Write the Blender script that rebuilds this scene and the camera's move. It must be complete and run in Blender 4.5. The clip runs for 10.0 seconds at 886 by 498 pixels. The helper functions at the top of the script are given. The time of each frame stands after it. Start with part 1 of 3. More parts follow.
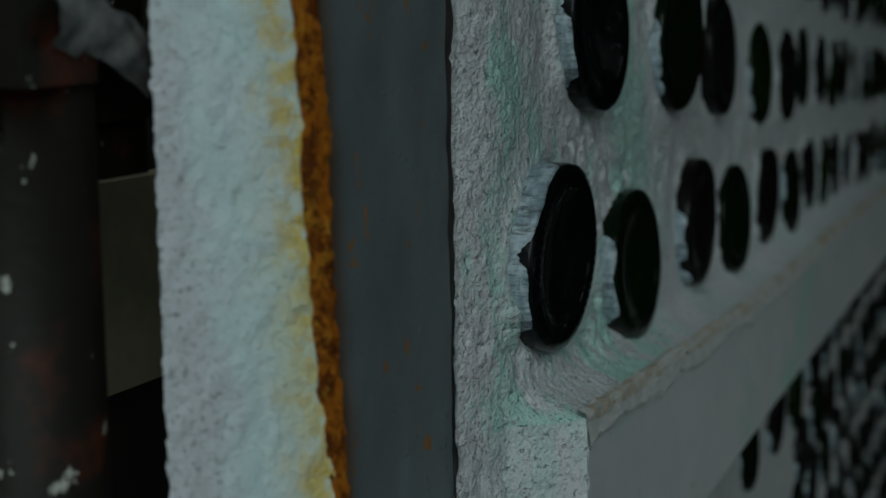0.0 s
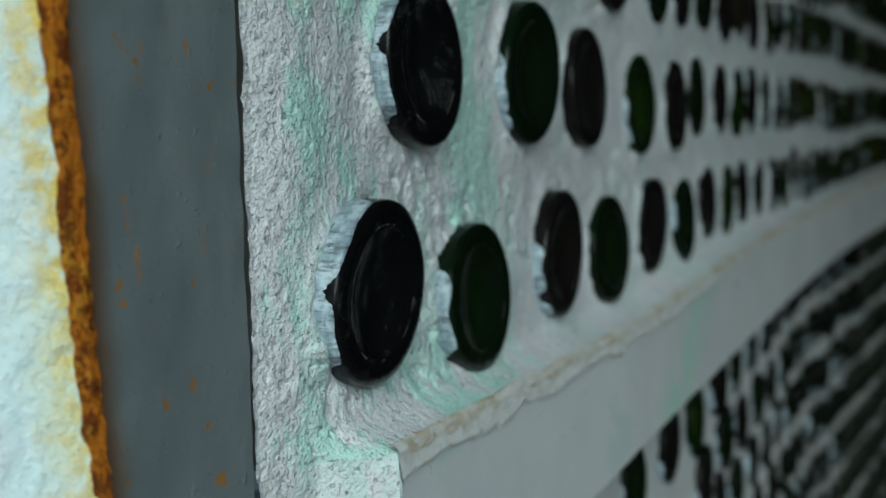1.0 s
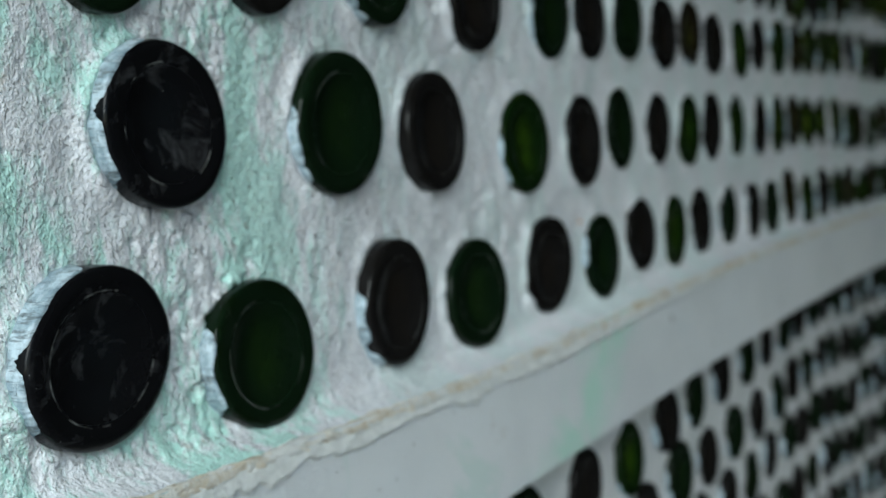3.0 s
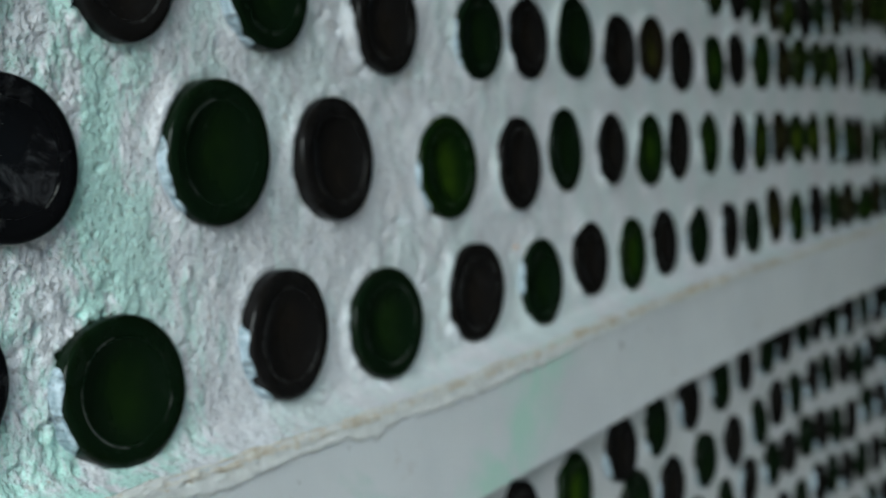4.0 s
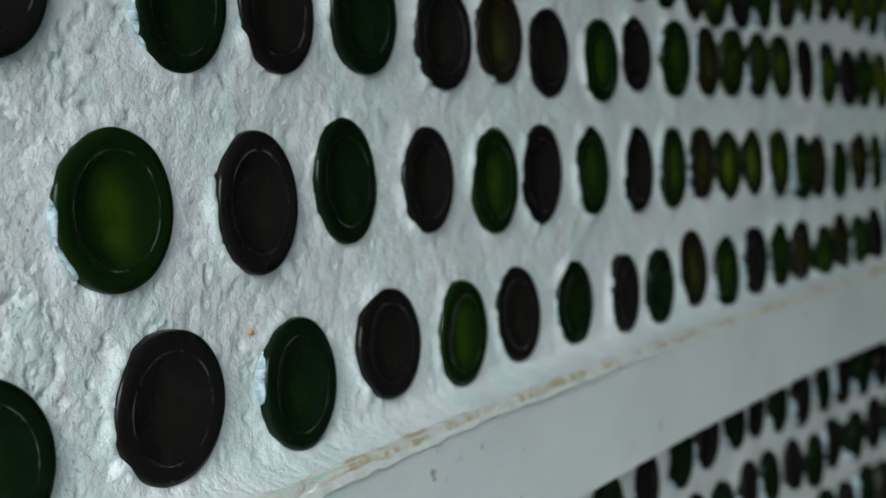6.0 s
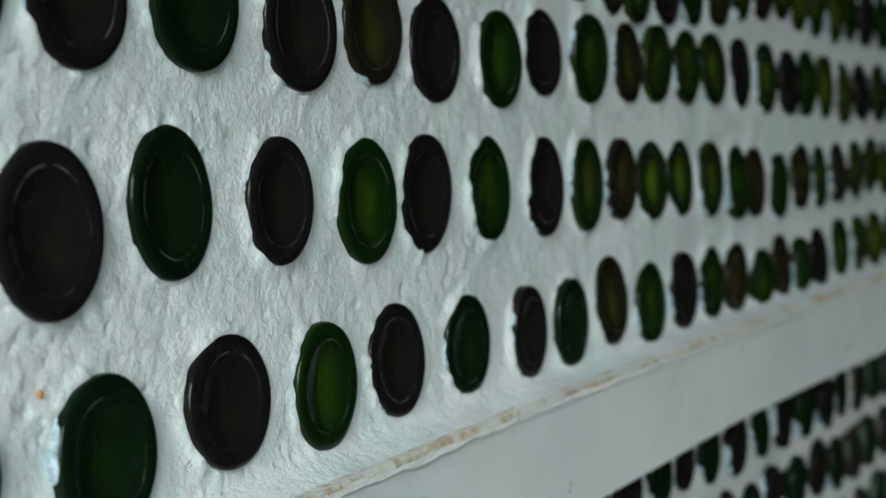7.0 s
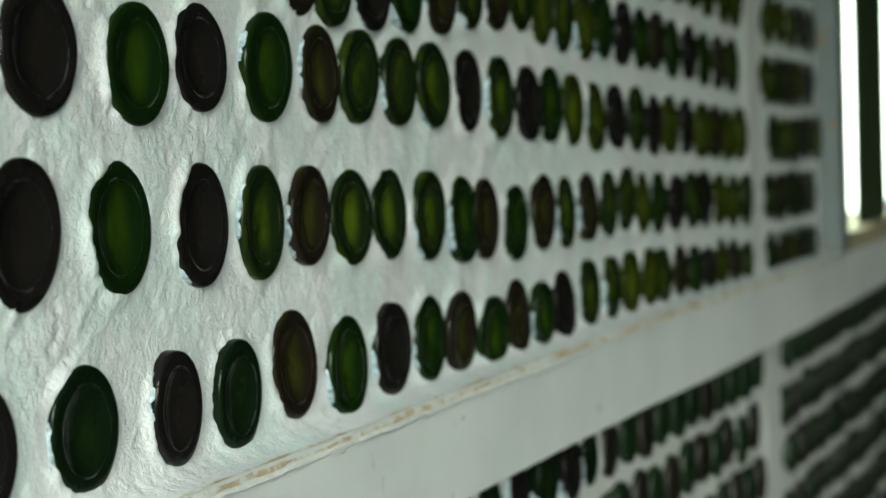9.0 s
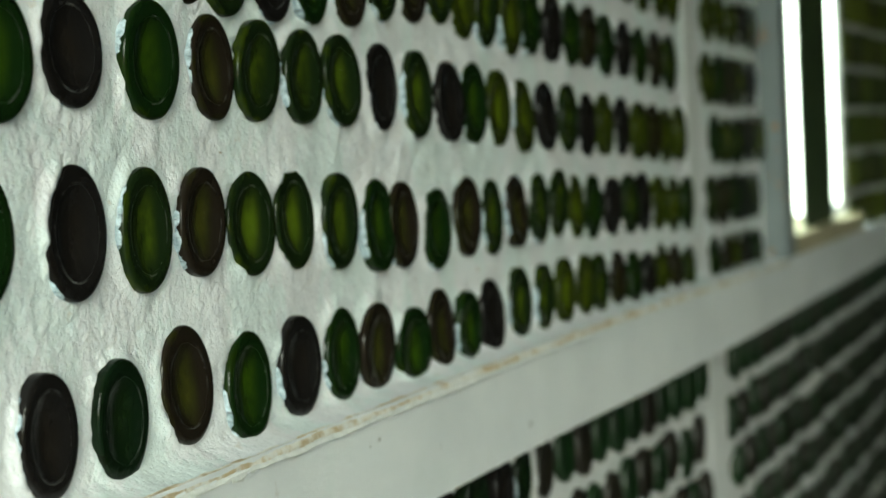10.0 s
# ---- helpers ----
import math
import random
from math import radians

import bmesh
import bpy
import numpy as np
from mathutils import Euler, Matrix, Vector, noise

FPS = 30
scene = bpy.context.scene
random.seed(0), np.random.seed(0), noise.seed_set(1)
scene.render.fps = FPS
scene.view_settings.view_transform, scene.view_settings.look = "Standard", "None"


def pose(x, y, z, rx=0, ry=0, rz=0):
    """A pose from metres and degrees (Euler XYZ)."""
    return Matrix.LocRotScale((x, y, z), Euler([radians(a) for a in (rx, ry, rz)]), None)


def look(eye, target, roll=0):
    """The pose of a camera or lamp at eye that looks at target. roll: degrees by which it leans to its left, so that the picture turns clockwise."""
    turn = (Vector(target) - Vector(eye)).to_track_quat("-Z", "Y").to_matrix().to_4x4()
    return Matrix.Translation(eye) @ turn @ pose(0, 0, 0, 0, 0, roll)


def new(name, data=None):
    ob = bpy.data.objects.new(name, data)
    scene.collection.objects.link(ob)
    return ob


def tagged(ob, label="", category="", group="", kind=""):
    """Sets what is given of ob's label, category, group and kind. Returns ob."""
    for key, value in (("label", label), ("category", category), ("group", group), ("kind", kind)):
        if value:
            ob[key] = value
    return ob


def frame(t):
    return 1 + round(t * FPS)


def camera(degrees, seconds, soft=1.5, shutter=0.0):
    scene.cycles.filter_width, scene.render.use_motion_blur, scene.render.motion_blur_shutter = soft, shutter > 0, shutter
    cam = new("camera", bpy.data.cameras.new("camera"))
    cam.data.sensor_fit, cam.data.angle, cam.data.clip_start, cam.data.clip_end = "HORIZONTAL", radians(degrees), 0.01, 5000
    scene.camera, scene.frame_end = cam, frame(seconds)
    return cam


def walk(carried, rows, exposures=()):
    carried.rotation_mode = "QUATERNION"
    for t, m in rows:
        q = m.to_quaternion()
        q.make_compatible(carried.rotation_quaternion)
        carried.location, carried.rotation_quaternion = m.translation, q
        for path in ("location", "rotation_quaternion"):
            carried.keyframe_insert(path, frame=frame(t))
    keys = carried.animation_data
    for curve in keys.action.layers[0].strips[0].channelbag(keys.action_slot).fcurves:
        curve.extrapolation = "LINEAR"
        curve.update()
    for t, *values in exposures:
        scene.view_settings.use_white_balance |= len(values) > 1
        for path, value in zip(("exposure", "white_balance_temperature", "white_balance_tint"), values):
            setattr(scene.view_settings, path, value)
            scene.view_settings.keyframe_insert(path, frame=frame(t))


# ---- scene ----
# The wall runs along +x; its lengths below are in units of U metres, its heights count from Z0.
U, Z0 = 0.09, 1.25


def wall_y(x):
    """The line of the bottle rims in plan: straight."""
    return np.zeros_like(np.asarray(x, float))


def at(x, off, z):
    """A place on the wall: along it, behind (+) or before (-) the rims, up."""
    return Vector((x * U, (float(wall_y(x)) + off) * U, Z0 + z * U))


def lip_z(x):
    return np.interp(x, (-6, -4.2, -2.4, 0, 2, 4, 6, 9, 14, 18, 22, 26, 40, 200), (-.76, -.77, -.79, -.83, -.82, -.76, -.70, -.67, -.70, -.75, -.84, -.94, -1.1, -1.5))


def band_z(x):
    return np.interp(x, (-6, 0, 1.3, 4.3, 6.8, 9.3, 12.3, 14.3, 16.3, 19.3, 24, 31, 60, 200), (-2.3, -2.03, -1.95, -1.8, -1.67, -1.56, -1.50, -1.51, -1.55, -1.62, -1.67, -1.7, -1.7, -2.1))


# ---- camera ----
cam = camera(27.53, 10.0, soft=1.6)
cam.data.dof.use_dof, cam.data.dof.focus_distance, cam.data.dof.aperture_fstop = True, 0.96, 6.8


def aim(x, y, z, yaw, pitch, roll):
    e, a, b = Vector((x, y, z)), radians(yaw), radians(pitch)
    return look(e, e + Vector((math.cos(a) * math.cos(b), math.sin(a) * math.cos(b), math.sin(b))), roll)


ROWS = [
    (0, -1.3078, -0.3069, 1.4034, 21.28, -7.39, -0.98), (0.5, -1.2992, -0.3678, 1.4064, 21.60, -6.91, -1.28),
    (1, -1.2749, -0.4146, 1.4069, 21.71, -6.52, -1.69), (1.5, -1.2331, -0.4585, 1.4069, 22.50, -6.27, -2.31),
    (2, -1.1995, -0.5224, 1.4102, 24.45, -6.14, -2.95), (2.5, -1.1686, -0.5920, 1.4151, 26.71, -6.02, -3.53),
    (4, -1.0218, -0.7861, 1.4306, 32.32, -5.72, -3.95), (4.5, -0.9068, -0.7884, 1.4308, 32.87, -5.66, -3.79),
    (5, -0.7544, -0.7482, 1.4247, 32.95, -5.59, -3.57), (6.5, -0.3362, -0.5949, 1.3965, 31.84, -4.92, -3.50),
    (7, -0.2527, -0.5667, 1.3952, 30.67, -4.98, -3.34), (7.5, -0.1806, -0.5484, 1.3955, 29.22, -5.12, -2.95),
    (8, -0.1134, -0.5366, 1.3913, 27.64, -4.90, -2.78), (8.5, -0.0515, -0.5280, 1.3888, 25.98, -4.73, -2.63),
    (9, 0.0023, -0.5234, 1.3867, 24.29, -4.57, -2.32), (9.5, 0.0562, -0.5154, 1.3828, 23.20, -4.45, -2.63),
    (10, 0.0953, -0.5101, 1.3745, 22.78, -4.22, -3.11)]
walk(cam, [(t, aim(*r)) for t, *r in ROWS],
     exposures=((0, -2.48, 5850, -10), (0.5, -1.2, 5800, -10), (1.0, -0.92, 5800, -10), (2.0, -0.46, 5800, -7), (4, -0.25, 5850, -4), (5, -0.12, 5900, -4), (7, 0.27, 6050, -6), (8.5, 0.64, 6400, -10), (10, 0.92, 6800, -14)))

# ---- light ----
world = bpy.data.worlds.new("sky")
scene.world = world
world.use_nodes = True
wn = world.node_tree
sky = wn.nodes.new("ShaderNodeTexSky")
sky.sky_type, sky.sun_disc, sky.sun_elevation, sky.sun_rotation = "NISHITA", False, radians(36), radians(-115)
wn.links.new(sky.outputs[0], wn.nodes["Background"].inputs[0])
wn.nodes["Background"].inputs[1].default_value = 0.185
sun = new("sun", bpy.data.lights.new("sun", "SUN"))
sun.data.energy, sun.data.angle, sun.data.color = 3.3, radians(38), (1, .97, .93)
sun.matrix_world = look((-5.5, -2.8, 4.5), (0, 0, 1))


# ---- materials ----
class Mat:
    """A node material in short."""
    def __init__(self, name, rough=.7, metal=0.0, spec=.4):
        self.m = bpy.data.materials.new(name)
        self.m.use_nodes = True
        self.t = self.m.node_tree
        self.b = self.t.nodes["Principled BSDF"]
        self.b.inputs["Roughness"].default_value, self.b.inputs["Metallic"].default_value = rough, metal
        self.b.inputs["Specular IOR Level"].default_value = spec
        self.co = self.t.nodes.new("ShaderNodeTexCoord").outputs["Object"]

    def node(self, kind, **kw):
        n = self.t.nodes.new(kind)
        for k, v in kw.items():
            if k in n.inputs:
                self.put(v, n.inputs[k])
        return n

    def put(self, v, socket):
        if isinstance(v, bpy.types.NodeSocket):
            self.t.links.new(v, socket)
        elif isinstance(v, (tuple, list)) and len(v) == 3 and socket.type == "RGBA":
            socket.default_value = (*v, 1)
        else:
            socket.default_value = v

    def noise(self, scale, detail=4, rough=.6, vec=None, dist=0.0):
        n = self.node("ShaderNodeTexNoise", Scale=scale, Detail=detail, Roughness=rough, Distortion=dist)
        self.put(vec or self.co, n.inputs["Vector"])
        return n.outputs["Fac"]

    def ramp(self, v, lo, hi, a=0.0, b=1.0):
        n = self.node("ShaderNodeMapRange")
        n.interpolation_type = "SMOOTHSTEP"
        for i, q in enumerate((v, lo, hi, a, b)):
            self.put(q, n.inputs[i])
        return n.outputs[0]

    def math(self, op, a, b=0.0):
        n = self.node("ShaderNodeMath")
        n.operation = op
        self.put(a, n.inputs[0])
        self.put(b, n.inputs[1])
        return n.outputs[0]

    def mix(self, f, a, b):
        n = self.node("ShaderNodeMix")
        n.data_type = "RGBA"
        self.put(f, n.inputs[0])
        self.put(a, n.inputs[6])
        self.put(b, n.inputs[7])
        return n.outputs[2]

    def axis(self, k, vec=None):
        n = self.node("ShaderNodeSeparateXYZ")
        self.put(vec or self.co, n.inputs[0])
        return n.outputs[k]

    def bump(self, h, strength, dist, under=None):
        n = self.node("ShaderNodeBump", Height=h, Strength=strength, Distance=dist)
        if under:
            self.put(under, n.inputs["Normal"])
        return n.outputs[0]

    def grains(self, scale):
        """Sand grains: rounded bumps of uneven size."""
        n = self.node("ShaderNodeTexVoronoi", Scale=scale)
        n.feature = "SMOOTH_F1"
        self.put(self.co, n.inputs["Vector"])
        uneven = self.ramp(self.noise(scale * .5, 3, .6), .3, .7, .2, 1.0)
        return self.math("MULTIPLY", self.ramp(n.outputs["Distance"], .6, .1), uneven)

    def done(self, color, rough=None, normal=None):
        self.put(color, self.b.inputs["Base Color"])
        if rough is not None:
            self.put(rough, self.b.inputs["Roughness"])
        if normal is not None:
            self.put(normal, self.b.inputs["Normal"])
        return self.m


def plaster_material(name, base=(.80, .81, .85), mint=.85, grain=1.0):
    k = Mat(name, .85, spec=.07)
    big, mid = k.noise(7, 4, .6), k.noise(38, 5, .65)
    x = k.axis(0)
    near = k.ramp(x, .35, -.12)
    c = k.mix(k.ramp(mid, .35, .7), base, tuple(v * .9 for v in base))
    c = k.mix(k.math("MULTIPLY", k.ramp(k.noise(20, 5, .7), .42, .62), .5), c, (.71, .69, .73))
    flat = k.node("ShaderNodeMapping")
    k.put(k.co, flat.inputs["Vector"])
    flat.inputs["Scale"].default_value = (1, 1, .45)
    stain = k.ramp(k.noise(16, 6, .72, vec=flat.outputs[0], dist=.3), .45, .58)
    stain = k.math("MULTIPLY", stain, k.ramp(x, .05, -.22, .25, 1.0))
    c = k.mix(k.math("MULTIPLY", stain, mint), c, (.50, .79, .71))
    rusty = k.ramp(k.noise(33, 4, .7), .64, .72)
    c = k.mix(k.math("MULTIPLY", rusty, .4), c, (.48, .38, .30))
    spot = k.ramp(k.noise(85, 3, .6), .72, .76)
    c = k.mix(k.math("MULTIPLY", spot, .6), c, (.30, .17, .07))
    # dark dots paint the shade that tiny crevices would hold
    pit_shade = k.math("MULTIPLY", k.ramp(k.noise(300, 6, .8), .475, .385), k.ramp(near, 0, 1, .3, 1.0))
    c = k.mix(k.math("MULTIPLY", pit_shade, .42), c, (.20, .19, .20))
    n = k.bump(k.math("MULTIPLY", k.grains(560), k.ramp(near, 0, 1, .25, 1.0)), .5 * grain, .0014)
    n = k.bump(k.math("MULTIPLY", k.grains(230), k.ramp(near, 0, 1, .2, 1.0)), .32 * grain, .0026, n)
    n = k.bump(k.math("MULTIPLY", k.ramp(k.noise(230, 4, .7), .28, .42), k.ramp(near, 0, 1, .12, .8)), .8 * grain, .0035, n)
    n = k.bump(k.noise(80, 4, .65), .4 * grain, .007, n)
    n = k.bump(big, .2, .005, n)
    return k.done(c, k.ramp(mid, .3, .7, .7, .95), n)


PLASTER = plaster_material("rough_painted_plaster")
PLASTER_END = plaster_material("pier_plaster", mint=.4)
PLASTER_LOW = plaster_material("lower_plaster", (.64, .65, .66), .15, .5)


def beam_material():
    k = Mat("grey_white_paint", .7, spec=.12)
    c = k.mix(k.ramp(k.noise(6, 4), .35, .7), (.84, .86, .89), (.76, .78, .815))
    c = k.mix(k.math("MULTIPLY", k.math("MULTIPLY", k.ramp(k.noise(8, 4, .6, dist=.5), .56, .66), k.ramp(k.axis(0), .45, .2, .15, 1.0)), .3), c, (.50, .76, .66))
    along = k.math("ADD", k.axis(0), k.math("MULTIPLY", k.math("SUBTRACT", k.noise(22, 4, .6), .5), .14))
    patch = k.ramp(k.math("ABSOLUTE", k.math("SUBTRACT", k.math("SUBTRACT", along, .285), k.math("MULTIPLY", k.math("SUBTRACT", k.axis(2), Z0 - 1.3 * U), 1.1))), .10, .0)
    c = k.mix(k.math("MULTIPLY", k.math("MULTIPLY", patch, k.ramp(k.noise(13, 4, .6, dist=.4), .36, .56)), .8), c, (.58, .86, .74))
    c = k.mix(k.math("MULTIPLY", k.ramp(k.noise(60, 3), .70, .76), .7), c, (.16, .14, .12))
    c = k.mix(k.math("MULTIPLY", k.ramp(k.noise(11, 5, .7), .64, .72), .4), c, (.40, .30, .24))
    n = k.bump(k.noise(420, 6, .8), .7, .0035)
    n = k.bump(k.noise(60, 5, .7), .3, .004, n)
    return k.done(c, k.ramp(k.noise(25, 3), .3, .7, .45, .7), n)


BEAM = beam_material()


def lip_material():
    k = Mat("peeling_cream_paint", .8, spec=.25)
    c = k.mix(k.math("MULTIPLY", k.ramp(k.noise(34, 5, .7), .40, .56), k.ramp(k.axis(0), .1, .5, .6, 1.0)), (.86, .84, .79), (.60, .48, .31))
    c = k.mix(k.ramp(k.noise(30, 4, .6), .50, .6), c, (.86, .86, .84))
    c = k.mix(k.math("MULTIPLY", k.ramp(k.noise(150, 4, .7), .63, .68), .7), c, (.24, .16, .08))
    n = k.bump(k.noise(320, 5, .75), 1.0, .003)
    return k.done(c, .85, n)


LIP = lip_material()


def glass_material(name, deep, backlit, haze=.5):
    """Bottle glass: dark at the thick heel, light from behind painted into the middle of the base, with dust and paint
    dried on the side.
    """
    k = Mat(name, .2, spec=.15)
    x, y, z = k.axis(0), k.axis(1), k.axis(2)
    r = k.math("SQRT", k.math("ADD", k.math("MULTIPLY", x, x), k.math("MULTIPLY", z, z)))
    rnd = k.node("ShaderNodeObjectInfo").outputs["Random"]
    shift = k.node("ShaderNodeVectorMath")
    shift.operation = "ADD"
    k.put(k.co, shift.inputs[0])
    comb = k.node("ShaderNodeCombineXYZ")
    k.put(k.math("MULTIPLY", rnd, 40.0), comb.inputs[0])
    k.put(k.math("MULTIPLY", rnd, 17.0), comb.inputs[1])
    k.put(comb.outputs[0], shift.inputs[1])
    v = shift.outputs[0]
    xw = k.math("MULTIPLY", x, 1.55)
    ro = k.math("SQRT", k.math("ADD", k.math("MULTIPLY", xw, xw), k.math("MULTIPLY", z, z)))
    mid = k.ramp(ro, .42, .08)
    c = k.mix(k.math("MULTIPLY", mid, k.ramp(k.noise(2.5, 3, vec=v), .25, .7, .15, 1)), deep, backlit)
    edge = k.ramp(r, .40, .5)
    c = k.mix(k.math("MULTIPLY", edge, k.ramp(k.noise(3.5, 2, vec=v), .45, .7)), c, tuple(q * .3 for q in backlit))
    dust = k.math("MULTIPLY", k.ramp(k.noise(4, 5, .7, vec=v, dist=.6), .52, .75), .03 * haze)
    c = k.mix(dust, c, (.55, .55, .58))
    # a worn line where the base bears, and fine scratches
    off_ring = k.math("ABSOLUTE", k.math("SUBTRACT", r, .364))
    worn = k.math("MULTIPLY", k.ramp(off_ring, .007, .003), k.ramp(k.noise(3.2, 4, .7, vec=v), .48, .64, .0, .12 + .3 * min(haze, 1)))
    c = k.mix(worn, c, (.5, .5, .48))
    speck = k.ramp(k.noise(48, 2, .5, vec=v), .77, .79)
    c = k.mix(k.math("MULTIPLY", speck, .4), c, (.6, .6, .58))
    ro = k.ramp(k.noise(9, 4, vec=v), .3, .8, .10, .28)
    n = k.bump(k.noise(9, 3, vec=v), .05, .02)
    return k.done(c, ro, n)


# the second colour of each holds light from behind; o, n and p hold most
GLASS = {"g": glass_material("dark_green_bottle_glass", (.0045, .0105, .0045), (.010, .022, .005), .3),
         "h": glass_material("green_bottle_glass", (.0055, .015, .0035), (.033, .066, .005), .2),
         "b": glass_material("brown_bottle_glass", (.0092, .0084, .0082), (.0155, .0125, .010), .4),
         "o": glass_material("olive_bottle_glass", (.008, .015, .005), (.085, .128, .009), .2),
         "n": glass_material("brown_backlit_glass", (.013, .010, .007), (.050, .053, .009), .25),
         "p": glass_material("olive_backlit_glass", (.020, .028, .004), (.110, .150, .010), .2),
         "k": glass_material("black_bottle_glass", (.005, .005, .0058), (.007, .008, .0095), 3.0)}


def plain(name, color, rough=.7, scale=20, vary=.2, metal=0.0, relief=.2):
    k = Mat(name, rough, metal)
    f = k.noise(scale, 5, .65)
    n = k.bump(k.noise(scale * 12, 4, .7), relief, .0015)
    return k.done(k.mix(k.ramp(f, .3, .7), color, tuple(v * (1 - vary) for v in color)), None, n)


def from_edge(k):
    """Distance along x from the leaning edge of the steel strip."""
    return k.math("ADD", k.math("ADD", k.axis(0), k.math("MULTIPLY", k.axis(2), .08)), .4985)


def steel_material():
    k = Mat("grey_painted_steel", .5, spec=.35)
    c = k.mix(k.ramp(k.noise(14, 4), .3, .7), (.20, .23, .245), (.17, .195, .21))
    c = k.mix(k.ramp(k.noise(55, 3, .6), .645, .69), c, (.34, .15, .03))
    c = k.mix(k.math("MULTIPLY", k.ramp(k.noise(9, 5, .7), .58, .7), .4), c, (.25, .27, .28))
    d = k.math("ADD", from_edge(k), k.math("MULTIPLY", k.math("SUBTRACT", k.noise(30, 4, .6), .5), .02))
    c = k.mix(k.math("MULTIPLY", k.ramp(d, .030, .004), .8), c, (.16, .075, .02))
    drip = k.node("ShaderNodeMapping")
    k.put(k.co, drip.inputs["Vector"])
    drip.inputs["Scale"].default_value = (1, 1, .3)
    c = k.mix(k.math("MULTIPLY", k.ramp(k.noise(75, 4, .7, vec=drip.outputs[0]), .66, .72), .8), c, (.40, .17, .03))
    c = k.mix(k.math("MULTIPLY", k.ramp(k.noise(130, 4, .7, vec=drip.outputs[0]), .55, .75), .35), c, (.13, .15, .15))
    n = k.bump(k.ramp(k.noise(170, 3, .6), .60, .75), .5, .0016)
    return k.done(c, k.ramp(k.noise(30, 3), .3, .7, .4, .6), k.bump(k.noise(45, 4, .6), .12, .003, n))


STEEL = steel_material()


def iron_material():
    k = Mat("flecked_brown_iron", .45, spec=.4)
    c = k.mix(k.ramp(k.noise(18, 4, .6), .52, .68), (.010, .008, .005), (.085, .018, .006))
    c = k.mix(k.ramp(k.noise(62, 4, .65), .655, .675), c, (.50, .50, .46))
    return k.done(c, .6, k.bump(k.noise(120, 4), .3, .002))


DARK_IRON = iron_material()
CREAM = plain("cream_painted_wood", (.62, .56, .38), .7, 16, .3)
BEIGE = plain("beige_sill_paint", (.55, .49, .33), .7, 14, .25)
CONCRETE = plain("plain_render", (.35, .35, .34), .9, 6, .25)
FLOOR = plain("concrete_floor", (.22, .22, .21), .85, 5, .3)
PAINT_CAP = plain("smeared_white_paint", (.30, .30, .30), .6, 40, .8)
DARK_BACK = plain("dark_backing", (.04, .032, .022), .6, 12, .4)
# near-black, so the added wall and roof return little light to the glass
SHADE = plain("unseen_dark_render", (.07, .08, .055), .9, 6, .4)
GREEN_FRAME = plain("dark_green_frame", (.05, .08, .03), .5, 20, .3)


def rust_material():
    k = Mat("flaking_rust", .9, spec=.15)
    d = k.math("ADD", from_edge(k), k.math("MULTIPLY", k.math("SUBTRACT", k.noise(90, 5, .7), .5), .024))
    c = k.mix(k.ramp(d, -.012, -.004), (.78, .44, .045), (.60, .20, .015))
    c = k.mix(k.ramp(d, .001, .007), c, (.15, .05, .014))
    c = k.mix(k.math("MULTIPLY", k.ramp(k.noise(95, 6, .8), .48, .56), .9), c, (.15, .035, .008))
    c = k.mix(k.math("MULTIPLY", k.ramp(k.noise(210, 4, .7), .60, .68), .6), c, (.72, .40, .05))
    return k.done(c, .95, k.bump(k.noise(260, 5, .75), 1.0, .005))


RUST = rust_material()


# ---- mesh helpers ----
def link(name, verts, faces, material, parent=None, smooth=False, label=""):
    me = bpy.data.meshes.new(name)
    me.from_pydata([tuple(v) for v in verts], [], [tuple(f) for f in faces])
    me.materials.append(material)
    if smooth:
        me.polygons.foreach_set("use_smooth", [True] * len(me.polygons))
    ob = new(name, me)
    if parent:
        ob.parent = parent
    if label:
        ob["label"] = label
    return ob


def part(name, bm, material, parent=None, label="", smooth=False):
    me = bpy.data.meshes.new(name)
    bm.to_mesh(me)
    bm.free()
    me.materials.append(material)
    if smooth:
        me.polygons.foreach_set("use_smooth", [True] * len(me.polygons))
    ob = new(name, me)
    if parent:
        ob.parent = parent
    if label:
        ob["label"] = label
    return ob


def vnoise(x, y, seed=0):
    """Smooth value noise on arrays, -1 to 1."""
    xi, yi = np.floor(x), np.floor(y)
    u, v = x - xi, y - yi
    u, v = u * u * (3 - 2 * u), v * v * (3 - 2 * v)

    def h(a, b):
        s = np.sin(a * 127.1 + b * 311.7 + seed * 74.7) * 43758.5453
        return (s - np.floor(s)) * 2 - 1
    return (h(xi, yi) * (1 - u) + h(xi + 1, yi) * u) * (1 - v) + (h(xi, yi + 1) * (1 - u) + h(xi + 1, yi + 1) * u) * v


def fbm(x, y, seed=0, octaves=4):
    return sum(vnoise(x * 2**o, y * 2**o, seed + o * 13) * .5**o for o in range(octaves))


def sheet(name, xs, zs, off, material, parent=None, smooth=True, flip=False, zfun=None):
    """A sheet along the wall; off is an array (len(zs), len(xs)) of depths."""
    X, Z = np.meshgrid(xs, zs)
    if zfun is not None:
        Z = zfun(X, Z)
    P = np.stack([X * U, (wall_y(X) + off) * U, Z0 + Z * U], -1).reshape(-1, 3)
    n, m = len(xs), len(zs)
    i = (np.arange(m - 1)[:, None] * n + np.arange(n - 1)).ravel()
    F = np.stack([i, i + 1, i + n + 1, i + n], -1)
    if flip:
        F = F[:, ::-1]
    return link(name, P.tolist(), F.tolist(), material, parent, smooth)


